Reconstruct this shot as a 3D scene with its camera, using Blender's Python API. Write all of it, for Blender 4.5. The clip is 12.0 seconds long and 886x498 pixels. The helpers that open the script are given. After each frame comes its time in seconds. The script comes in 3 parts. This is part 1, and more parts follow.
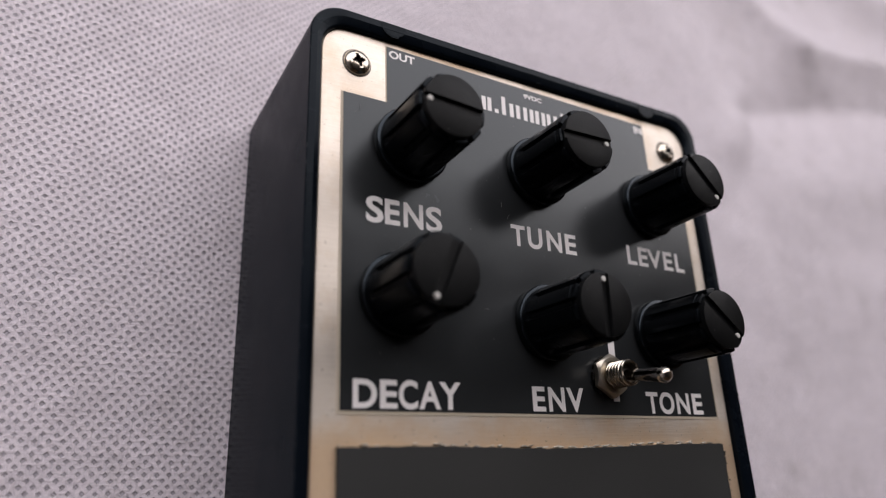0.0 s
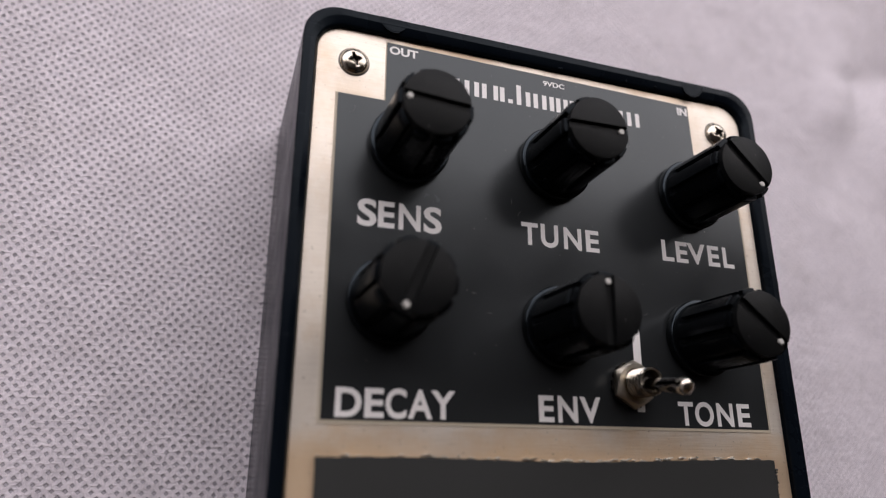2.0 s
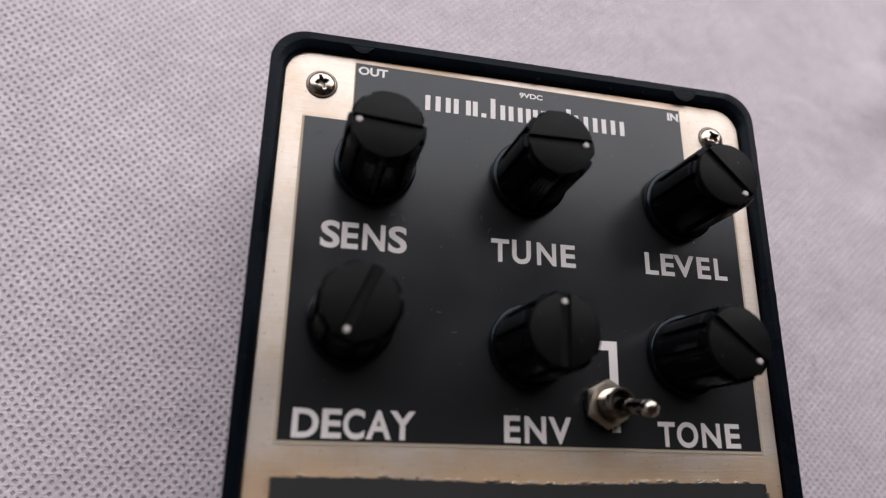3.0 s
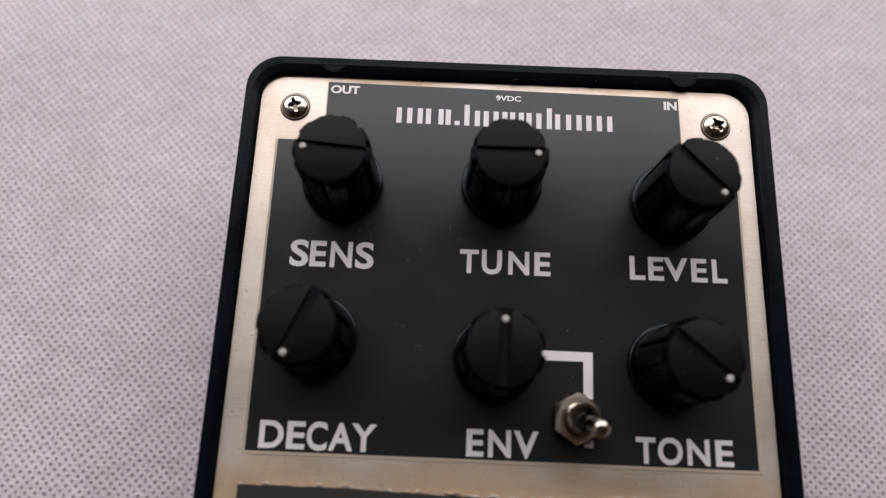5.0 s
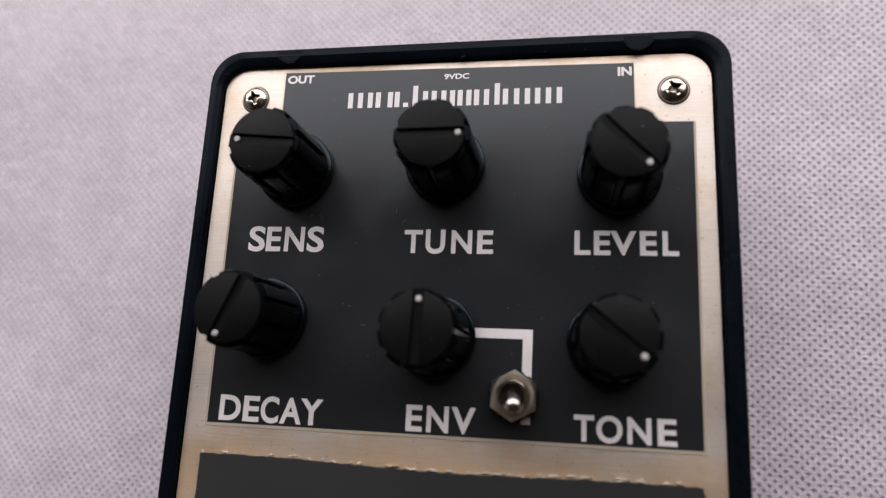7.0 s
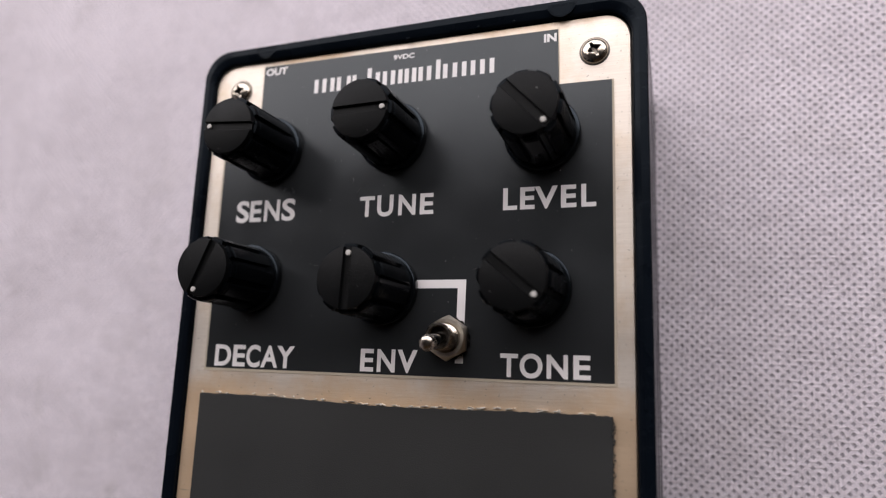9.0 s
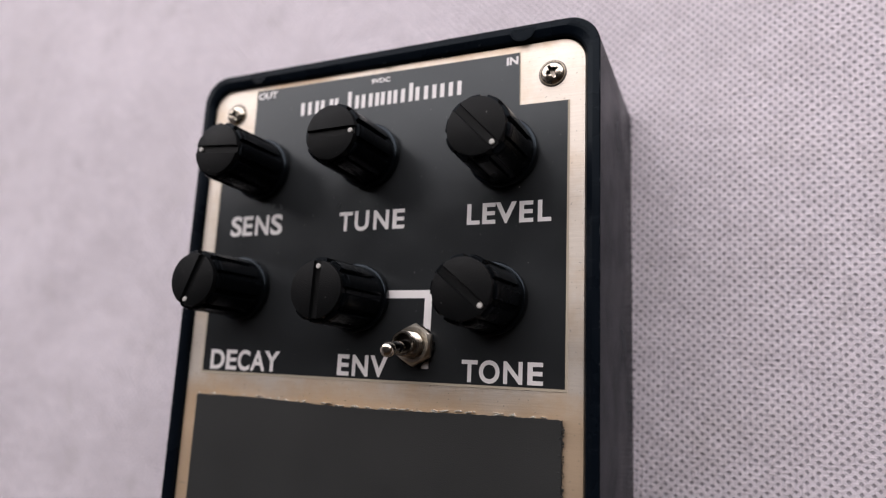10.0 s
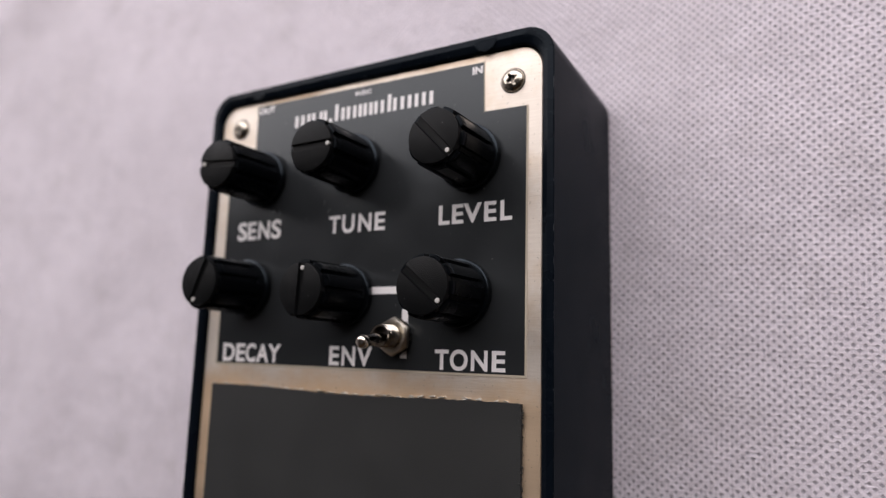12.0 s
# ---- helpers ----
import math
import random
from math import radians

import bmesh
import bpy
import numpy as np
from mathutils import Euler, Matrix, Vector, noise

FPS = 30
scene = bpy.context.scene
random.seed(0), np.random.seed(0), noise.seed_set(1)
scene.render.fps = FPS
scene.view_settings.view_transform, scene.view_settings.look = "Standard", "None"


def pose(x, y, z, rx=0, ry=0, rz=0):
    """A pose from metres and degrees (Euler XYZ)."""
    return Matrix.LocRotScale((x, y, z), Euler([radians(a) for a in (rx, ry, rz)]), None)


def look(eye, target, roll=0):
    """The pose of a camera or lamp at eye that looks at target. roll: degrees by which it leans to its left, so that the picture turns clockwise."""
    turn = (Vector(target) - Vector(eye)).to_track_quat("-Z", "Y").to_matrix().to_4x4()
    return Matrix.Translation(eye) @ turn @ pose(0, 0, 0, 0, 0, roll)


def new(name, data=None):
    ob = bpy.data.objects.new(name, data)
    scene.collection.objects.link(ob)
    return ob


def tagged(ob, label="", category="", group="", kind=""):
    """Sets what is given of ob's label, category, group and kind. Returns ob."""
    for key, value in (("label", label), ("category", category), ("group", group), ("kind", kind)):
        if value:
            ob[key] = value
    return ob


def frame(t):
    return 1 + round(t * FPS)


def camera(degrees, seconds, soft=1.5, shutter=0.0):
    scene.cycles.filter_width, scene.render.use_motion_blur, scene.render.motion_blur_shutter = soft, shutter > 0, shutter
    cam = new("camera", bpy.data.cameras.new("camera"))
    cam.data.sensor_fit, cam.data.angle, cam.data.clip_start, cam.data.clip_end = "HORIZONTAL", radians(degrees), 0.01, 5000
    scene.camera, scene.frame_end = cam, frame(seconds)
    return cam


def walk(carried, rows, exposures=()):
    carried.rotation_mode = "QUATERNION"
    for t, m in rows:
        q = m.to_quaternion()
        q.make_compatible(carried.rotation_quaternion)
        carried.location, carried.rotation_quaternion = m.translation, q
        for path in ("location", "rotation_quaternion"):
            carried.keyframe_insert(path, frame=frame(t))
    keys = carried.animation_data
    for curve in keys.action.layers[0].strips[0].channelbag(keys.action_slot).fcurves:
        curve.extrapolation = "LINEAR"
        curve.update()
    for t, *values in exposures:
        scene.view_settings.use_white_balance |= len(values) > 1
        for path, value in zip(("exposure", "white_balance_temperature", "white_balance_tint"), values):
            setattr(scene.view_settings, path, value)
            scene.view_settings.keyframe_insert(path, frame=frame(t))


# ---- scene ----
cam = camera(67.9, 12.0, soft=1.15)
PATH = [
    (0, (-7.651, -0.925, 9.254), (-6.697, -0.276, 7.621), 58.9),
    (0.5, (-7.262, -1.042, 9.26), (-6.369, -0.401, 7.589), 57.6),
    (1, (-6.787, -0.942, 9.411), (-5.99, -0.308, 7.69), 54.8),
    (1.5, (-6.265, -0.647, 9.513), (-5.556, -0.027, 7.749), 52.2),
    (2, (-5.642, -0.536, 9.797), (-5.015, 0.074, 7.999), 49.1),
    (2.5, (-4.879, -0.417, 10.203), (-4.34, 0.188, 8.375), 44.7),
    (3, (-3.98, -0.169, 10.378), (-3.559, 0.431, 8.517), 38.2),
    (3.2, (-3.63, -0.091, 10.408), (-3.267, 0.502, 8.533), 34.9),
    (4.8, (-1.417, 0.487, 10.908), (-1.351, 1.0, 8.976), 9.5),
    (5, (-1.124, 0.544, 10.958), (-1.116, 1.055, 9.025), 3.3),
    (5.5, (-0.392, 0.624, 10.995), (-0.483, 1.115, 9.059), -8.9),
    (6, (0.416, 0.707, 11.084), (0.227, 1.171, 9.148), -20.6),
    (6.5, (1.135, 0.757, 11.105), (0.877, 1.201, 9.172), -28.4),
    (7, (1.833, 0.761, 10.962), (1.494, 1.175, 9.035), -37.6),
    (7.2, (2.091, 0.731, 10.939), (1.71, 1.144, 9.02), -40.9),
    (9, (5.057, 0.158, 11.402), (4.396, 0.515, 9.548), -61.3),
    (9.5, (5.904, 0.168, 11.551), (5.16, 0.528, 9.729), -63.7),
    (10, (6.769, 0.29, 11.637), (5.976, 0.645, 9.836), -65.5),
    (10.5, (7.369, 0.422, 11.63), (6.525, 0.762, 9.849), -67.8),
    (11, (7.716, 0.343, 11.652), (6.823, 0.674, 9.894), -69.7),
    (11.5, (8.217, 0.314, 11.743), (7.284, 0.628, 10.002), -71.8),
    (12, (8.834, 0.401, 11.86), (7.875, 0.711, 10.133), -72.8),
]
C = 0.01           # the pedal is drawn in centimetres
FACE = 4.0         # height of the pedal's metal face over the cloth, in centimetres
walk(cam, [(t, look((e[0] * C, e[1] * C, (e[2] + FACE) * C), (a[0] * C, a[1] * C, (a[2] + FACE) * C), roll)) for t, e, a, roll in PATH],
     exposures=[(0.0, -0.17), (2.5, -0.16), (5.5, -0.06), (9.5, 0.04), (12.0, 0.03)])
cam.data.dof.use_dof = True
cam.data.dof.focus_distance = 0.121
cam.data.dof.aperture_fstop = 9.6

# ---- light ----
world = bpy.data.worlds.new("sky")
scene.world = world
world.use_nodes = True
wn = world.node_tree.nodes
sky = wn.new("ShaderNodeTexSky")
sky.sky_type, sky.sun_disc, sky.sun_elevation, sky.sun_rotation = "NISHITA", False, radians(38), radians(150)
world.node_tree.links.new(sky.outputs["Color"], wn["Background"].inputs["Color"])
wn["Background"].inputs["Strength"].default_value = 0.12
window_light = new("window_light", bpy.data.lights.new("window_light", "AREA"))
window_light.data.shape, window_light.data.size, window_light.data.size_y = "RECTANGLE", 2.2, 0.66
window_light.data.energy = 15.7
window_light.data.color = (1.0, 0.925, 0.922)
window_light.matrix_world = look((-0.04, 0.57, 0.56), (-0.02, 0.0, 0.10))


# ---- materials ----
def material(name):
    m = bpy.data.materials.new(name)
    m.use_nodes = True
    return m, m.node_tree, m.node_tree.nodes["Principled BSDF"]


def node(tree, kind, **values):
    n = tree.nodes.new(kind)
    for key, value in values.items():
        n.inputs[key].default_value = value
    return n


def coords(tree, scale=(1, 1, 1), turn=0.0):
    tc = tree.nodes.new("ShaderNodeTexCoord")
    mp = tree.nodes.new("ShaderNodeMapping")
    mp.inputs["Scale"].default_value = scale
    mp.inputs["Rotation"].default_value = (0, 0, turn)
    tree.links.new(tc.outputs["Object"], mp.inputs["Vector"])
    return mp.outputs["Vector"]


def noise_of(tree, vector, scale, detail=4.0, rough=0.55):
    n = node(tree, "ShaderNodeTexNoise", Scale=scale, Detail=detail, Roughness=rough)
    tree.links.new(vector, n.inputs["Vector"])
    return n.outputs["Fac"]


def ramp(tree, fac, stops):
    r = tree.nodes.new("ShaderNodeValToRGB")
    while len(r.color_ramp.elements) < len(stops):
        r.color_ramp.elements.new(0.5)
    for e, (p, c) in zip(r.color_ramp.elements, stops):
        e.position, e.color = p, ((c, c, c, 1) if isinstance(c, (int, float)) else (*c, 1))
    tree.links.new(fac, r.inputs["Fac"])
    return r.outputs["Color"]


def math_of(tree, op, a, b=None):
    n = tree.nodes.new("ShaderNodeMath")
    n.operation = op
    for i, v in enumerate((a, b)):
        if v is None:
            continue
        if isinstance(v, (int, float)):
            n.inputs[i].default_value = v
        else:
            tree.links.new(v, n.inputs[i])
    return n.outputs["Value"]


def mix_of(tree, fac, a, b, blend="MIX"):
    n = tree.nodes.new("ShaderNodeMix")
    n.data_type, n.blend_type = "RGBA", blend
    for key, v in ((0, fac), (6, a), (7, b)):
        if isinstance(v, (int, float)):
            n.inputs[key].default_value = v
        elif isinstance(v, tuple):
            n.inputs[key].default_value = (*v, 1)
        else:
            tree.links.new(v, n.inputs[key])
    return n.outputs[2]


def bump_of(tree, bsdf, height, strength, distance):
    b = node(tree, "ShaderNodeBump", Strength=strength, Distance=distance)
    tree.links.new(height, b.inputs["Height"])
    tree.links.new(b.outputs["Normal"], bsdf.inputs["Normal"])


def plastic(name, base, rough, grain=900.0, grain_strength=0.25, wear=0.25, gloss=0.4, dust=0.0):
    """Dark moulded plastic: fine grain, dull patches, faint pale scuffs."""
    m, t, b = material(name)
    v = coords(t)
    cloud = noise_of(t, v, 70.0, 5.0)
    scuff = ramp(t, noise_of(t, coords(t, (0.12, 1, 1), 0.06), 900.0, 5.0, 0.7), [(0.60, 0.0), (0.72, 1.0)])
    tone = mix_of(t, cloud, tuple(c * 0.75 for c in base), tuple(c * 1.3 for c in base))
    t.links.new(mix_of(t, math_of(t, "MULTIPLY", scuff, wear), tone, tuple(c * 3 + 0.02 for c in base)), b.inputs["Base Color"])
    t.links.new(ramp(t, cloud, [(0.3, rough - 0.07), (0.7, rough + 0.1)]), b.inputs["Roughness"])
    b.inputs["Specular IOR Level"].default_value = gloss
    if dust:
        vor = node(t, "ShaderNodeTexVoronoi", Scale=1100.0)
        t.links.new(v, vor.inputs["Vector"])
        near = ramp(t, vor.outputs["Distance"], [(0.05, 1.0), (0.14, 0.0)])
        rare = ramp(t, vor.outputs["Color"], [(0.80, 0.0), (0.92, 1.0)])
        old = b.inputs["Base Color"].links[0].from_socket
        t.links.new(mix_of(t, math_of(t, "MULTIPLY", math_of(t, "MULTIPLY", near, rare), dust), old, (0.45, 0.44, 0.43)), b.inputs["Base Color"])
    bump_of(t, b, noise_of(t, v, grain, 2.0), grain_strength, 0.0002)
    return m


def brushed(name):
    m, t, b = material(name)
    fine = noise_of(t, coords(t, (0.05, 1, 1)), 3200.0, 3.0)
    broad = noise_of(t, coords(t, (0.35, 1, 1)), 90.0, 5.0, 0.65)
    stain = noise_of(t, coords(t), 55.0, 6.0, 0.7)
    scratch = ramp(t, noise_of(t, coords(t, (0.06, 1, 1), 0.35), 1300.0, 2.0), [(0.70, 0.0), (0.76, 1.0)])
    tone = mix_of(t, fine, (0.60, 0.54, 0.475), (0.78, 0.715, 0.64))
    tone = mix_of(t, math_of(t, "MULTIPLY", ramp(t, stain, [(0.46, 0.0), (0.70, 1.0)]), 0.55), tone, (0.52, 0.37, 0.22))
    xyz = t.nodes.new("ShaderNodeSeparateXYZ")  # warm amber reflection near the tread, put into the metal's colour
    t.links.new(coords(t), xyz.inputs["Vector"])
    amber_reflection = ramp(t, math_of(t, "ADD", math_of(t, "MULTIPLY", xyz.outputs["Y"], -60.0), math_of(t, "MULTIPLY", stain, 0.6)), [(0.30, 0.0), (0.62, 1.0)])
    tone = mix_of(t, math_of(t, "MULTIPLY", amber_reflection, 0.65), tone, (0.76, 0.53, 0.31))
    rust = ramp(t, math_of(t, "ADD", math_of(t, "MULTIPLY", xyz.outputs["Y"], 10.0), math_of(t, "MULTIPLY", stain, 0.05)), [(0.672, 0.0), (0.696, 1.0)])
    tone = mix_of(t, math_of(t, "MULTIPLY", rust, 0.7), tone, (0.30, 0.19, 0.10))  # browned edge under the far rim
    speck = ramp(t, noise_of(t, coords(t), 1300.0, 3.0), [(0.66, 0.0), (0.71, 1.0)])
    tone = mix_of(t, math_of(t, "MULTIPLY", speck, 0.5), tone, (0.16, 0.13, 0.10))
    t.links.new(mix_of(t, math_of(t, "MULTIPLY", scratch, 0.55), tone, (0.35, 0.30, 0.25)), b.inputs["Base Color"])
    b.inputs["Metallic"].default_value = 0.84
    t.links.new(ramp(t, broad, [(0.3, 0.42), (0.7, 0.60)]), b.inputs["Roughness"])
    bump_of(t, b, math_of(t, "ADD", fine, math_of(t, "MULTIPLY", noise_of(t, coords(t), 2600.0, 3.0, 0.7), 0.8)), 0.3, 0.00007)
    return m


def printed(name, base, rough, dust=0.5, gloss=0.5):
    """Printed, laminated paper: faint mottling, fine grain, sparse dust."""
    m, t, b = material(name)
    v = coords(t)
    mottle = noise_of(t, v, 60.0, 5.0)
    tone = mix_of(t, mottle, tuple(c * 0.85 for c in base), tuple(c * 1.15 for c in base))
    vor = node(t, "ShaderNodeTexVoronoi", Scale=560.0)
    t.links.new(v, vor.inputs["Vector"])
    near = ramp(t, vor.outputs["Distance"], [(0.04, 1.0), (0.10, 0.0)])
    rare = ramp(t, vor.outputs["Color"], [(0.82, 0.0), (0.90, 1.0)])
    speck = math_of(t, "MULTIPLY", math_of(t, "MULTIPLY", near, rare), dust)
    t.links.new(mix_of(t, speck, tone, (0.55, 0.53, 0.52)), b.inputs["Base Color"])
    t.links.new(ramp(t, mottle, [(0.3, rough - 0.05), (0.7, rough + 0.07)]), b.inputs["Roughness"])
    b.inputs["Specular IOR Level"].default_value = gloss
    bump_of(t, b, noise_of(t, v, 1900.0, 4.0, 0.7), 0.22, 0.00006)
    return m


def nickel(name, base, rough):
    m, t, b = material(name)
    n = noise_of(t, coords(t), 600.0, 5.0, 0.65)
    t.links.new(mix_of(t, n, tuple(c * 0.8 for c in base), base), b.inputs["Base Color"])
    b.inputs["Metallic"].default_value = 1.0
    t.links.new(ramp(t, n, [(0.35, rough), (0.7, rough + 0.14)]), b.inputs["Roughness"])
    return m


def rubber(name):
    m, t, b = material(name)
    v = coords(t)
    n = noise_of(t, v, 40.0, 6.0, 0.6)
    t.links.new(mix_of(t, n, (0.0132, 0.0140, 0.0140), (0.0198, 0.0207, 0.0202)), b.inputs["Base Color"])
    t.links.new(ramp(t, n, [(0.3, 0.5), (0.7, 0.68)]), b.inputs["Roughness"])
    bump_of(t, b, noise_of(t, v, 4000.0, 3.0), 0.3, 0.0001)
    return m


def nonwoven(name):
    """Spunbonded white cloth: a staggered lattice of pressed points between matted fibres."""
    m, t, b = material(name)
    tc = t.nodes.new("ShaderNodeTexCoord")
    wob = node(t, "ShaderNodeTexNoise", Scale=260.0, Detail=3.0)
    t.links.new(tc.outputs["Object"], wob.inputs["Vector"])
    off = t.nodes.new("ShaderNodeVectorMath")
    off.operation = "MULTIPLY_ADD"
    t.links.new(wob.outputs["Color"], off.inputs[0])
    off.inputs[1].default_value = (0.0006, 0.0006, 0.0)
    t.links.new(tc.outputs["Object"], off.inputs[2])
    mp = t.nodes.new("ShaderNodeMapping")
    mp.inputs["Rotation"].default_value = (0, 0, radians(2.0))
    t.links.new(off.outputs["Vector"], mp.inputs["Vector"])
    xyz = t.nodes.new("ShaderNodeSeparateXYZ")
    t.links.new(mp.outputs["Vector"], xyz.inputs["Vector"])
    pitch = 0.00207
    cx = math_of(t, "COSINE", math_of(t, "MULTIPLY", math_of(t, "ADD", xyz.outputs["X"], xyz.outputs["Y"]), 2 * math.pi / pitch))
    cy = math_of(t, "COSINE", math_of(t, "MULTIPLY", math_of(t, "SUBTRACT", xyz.outputs["X"], xyz.outputs["Y"]), 2 * math.pi / pitch))
    lattice = math_of(t, "MINIMUM", cx, cy)
    press = ramp(t, lattice, [(-0.42, 0.0), (0.38, 1.0)])
    v = coords(t)
    fibre = noise_of(t, coords(t, (1, 0.3, 1), 0.6), 1700.0, 4.0, 0.7)
    cloud = noise_of(t, v, 85.0, 6.0, 0.6)
    cross = noise_of(t, coords(t, (0.22, 1, 1), -0.75), 1500.0, 4.0, 0.75)
    fibre = math_of(t, "MAXIMUM", fibre, cross)
    tone = mix_of(t, ramp(t, fibre, [(0.40, 0.0), (0.68, 1.0)]), (0.66, 0.605, 0.665), (0.90, 0.82, 0.88))
    tone = mix_of(t, math_of(t, "MULTIPLY", ramp(t, cloud, [(0.42, 0.0), (0.72, 1.0)]), 0.4), tone, (0.565, 0.51, 0.55))
    dirt = ramp(t, noise_of(t, coords(t, (1, 1.3, 1)), 23.0, 7.0, 0.7), [(0.56, 0.0), (0.72, 1.0)])
    tone = mix_of(t, math_of(t, "MULTIPLY", dirt, 0.25), tone, (0.50, 0.45, 0.43))
    smudge = ramp(t, noise_of(t, coords(t, (1, 0.7, 1), 0.8), 62.0, 4.0, 0.6), [(0.61, 0.0), (0.74, 1.0)])
    tone = mix_of(t, math_of(t, "MULTIPLY", smudge, 0.4), tone, (0.46, 0.42, 0.42))
    t.links.new(mix_of(t, math_of(t, "MULTIPLY", press, 0.72), tone, (0.25, 0.230, 0.268)), b.inputs["Base Color"])
    b.inputs["Roughness"].default_value = 0.62
    b.inputs["Sheen Weight"].default_value = 0.25
    height = math_of(t, "ADD", math_of(t, "MULTIPLY", press, -1.0), math_of(t, "MULTIPLY", fibre, 1.1))
    height = math_of(t, "ADD", height, math_of(t, "MULTIPLY", cloud, 2.5))
    bump_of(t, b, height, 0.9, 0.0005)
    return m


def paint(name, base, rough=0.8):
    m, t, b = material(name)
    n = noise_of(t, coords(t), 6.0, 6.0, 0.6)
    t.links.new(mix_of(t, n, tuple(c * 0.9 for c in base), tuple(min(1, c * 1.08) for c in base)), b.inputs["Base Color"])
    b.inputs["Roughness"].default_value = rough
    bump_of(t, b, noise_of(t, coords(t), 160.0, 3.0), 0.15, 0.002)
    return m


SIDE = plastic("case_side_plastic", (0.0046, 0.0082, 0.0118), 0.18, 5200.0, 0.05, 0.02, 0.011)
SIDE.node_tree.nodes["Principled BSDF"].inputs["Specular Tint"].default_value = (0.62, 0.82, 1.0, 1.0)
CASE = plastic("case_plastic", (0.0026, 0.0042, 0.0070), 0.27, 5200.0, 0.10, 0.3, 0.10)
CASE.node_tree.nodes["Principled BSDF"].inputs["Specular Tint"].default_value = (0.74, 0.88, 1.0, 1.0)
CHIPPED = plastic("chipped_plastic", (0.03, 0.036, 0.042), 0.5, 3000.0, 0.3, 0.4, 0.3)
KNOB = plastic("knob_plastic", (0.0018, 0.0021, 0.0026), 0.22, 6000.0, 0.06, 0.08, 0.08)
SKIRT = plastic("knob_skirt_plastic", (0.0020, 0.0024, 0.0030), 0.16, 6000.0, 0.06, 0.12, 0.30)
CAP = plastic("knob_cap_plastic", (0.0028, 0.0031, 0.0034), 0.42, 4200.0, 0.36, 0.10, 0.11, 0.6)
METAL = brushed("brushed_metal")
PRINT = printed("dark_print", (0.0205, 0.0222, 0.0236), 0.21, 0.8, 0.44)
PRINT.node_tree.nodes["Principled BSDF"].inputs["Specular Tint"].default_value = (0.86, 0.94, 1.0, 1.0)
for moulded in (KNOB, SKIRT):
    moulded.node_tree.nodes["Principled BSDF"].inputs["Specular Tint"].default_value = (0.68, 0.84, 1.0, 1.0)
PAPER = printed("paper_edge", (0.46, 0.40, 0.31), 0.7, 0.0)
INK = printed("pale_print", (0.78, 0.75, 0.745), 0.5, 0.0)
LINT = printed("lint", (0.13, 0.13, 0.13), 0.8, 0.0)
DOT = printed("white_dot_paint", (0.46, 0.445, 0.42), 0.5, 0.0)
NICKEL = nickel("nickel", (0.70, 0.635, 0.54), 0.14)
NUT = nickel("nut_nickel", (0.74, 0.67, 0.56), 0.30)
STEEL = nickel("screw_steel", (0.56, 0.50, 0.42), 0.15)
CHROME_DARK_REFLECTION = nickel("chrome_dark_reflection", (0.16, 0.15, 0.14), 0.07)
DARK_STEEL_AND_SHADE = nickel("dark_steel_and_shade", (0.13, 0.12, 0.11), 0.4)
RUBBER = rubber("pad_rubber")
SCRAP = printed("torn_backing", (0.62, 0.58, 0.52), 0.45, 0.0)
CLOTH = nonwoven("nonwoven_cloth")
# paints of the unseen room, chosen for what the pedal reflects
WALL = paint("wall_paint", (0.34, 0.36, 0.43))
PALE = paint("pale_wall_paint", (0.66, 0.67, 0.74))
BROWN = paint("brown_wall_paint", (0.11, 0.07, 0.04))
CEILING = paint("ceiling_paint", (0.17, 0.17, 0.18))
FLOOR = paint("floor_paint", (0.32, 0.24, 0.17), 0.5)


# ---- mesh helpers ----
def part(name, bm, mat, parent=None, label="", smooth=True, angle=35):
    me = bpy.data.meshes.new(name)
    bmesh.ops.recalc_face_normals(bm, faces=bm.faces)
    if smooth:
        for f in bm.faces:
            f.smooth = True
        for e in bm.edges:
            if len(e.link_faces) == 2 and e.calc_face_angle(0) > radians(angle):
                e.smooth = False
    bm.to_mesh(me)
    bm.free()
    me.materials.append(mat)
    ob = new(name, me)
    if parent:
        ob.parent = parent
    return tagged(ob, label) if label else ob


def P(x, y, z=0.0):
    """From centimetres on the pedal's face to the world."""
    return Vector((x * C, y * C, (z + FACE) * C))


def rounded(x0, x1, y0, y1, r, n=8):
    pts = []
    for cx, cy, a in ((x1 - r, y1 - r, 0), (x0 + r, y1 - r, 90), (x0 + r, y0 + r, 180), (x1 - r, y0 + r, 270)):
        for i in range(n + 1):
            w = radians(a + 90 * i / n)
            pts.append((cx + r * math.cos(w), cy + r * math.sin(w)))
    return pts


def loft(bm, loops, cap_first=True, cap_last=True):
    rows = [[bm.verts.new(p) for p in loop] for loop in loops]
    n = len(rows[0])
    for a, b in zip(rows, rows[1:]):
        for i in range(n):
            bm.faces.new((a[i], a[(i + 1) % n], b[(i + 1) % n], b[i]))
    if cap_first:
        bm.faces.new(rows[0][::-1])
    if cap_last:
        bm.faces.new(rows[-1])
    return rows


def turned(bm, axis_at, profile, n=40, place=None):
    """A turned solid: profile rows of (radius, height) in centimetres."""
    place = place or (lambda x, y, z: P(axis_at[0] + x, axis_at[1] + y, z))
    loft(bm, [[place(r * math.cos(2 * math.pi * i / n), r * math.sin(2 * math.pi * i / n), z) for i in range(n)] for r, z in profile])


def plate(bm, outline, z0, z1):
    loft(bm, [[P(x, y, z0) for x, y in outline], [P(x, y, z1) for x, y in outline]])


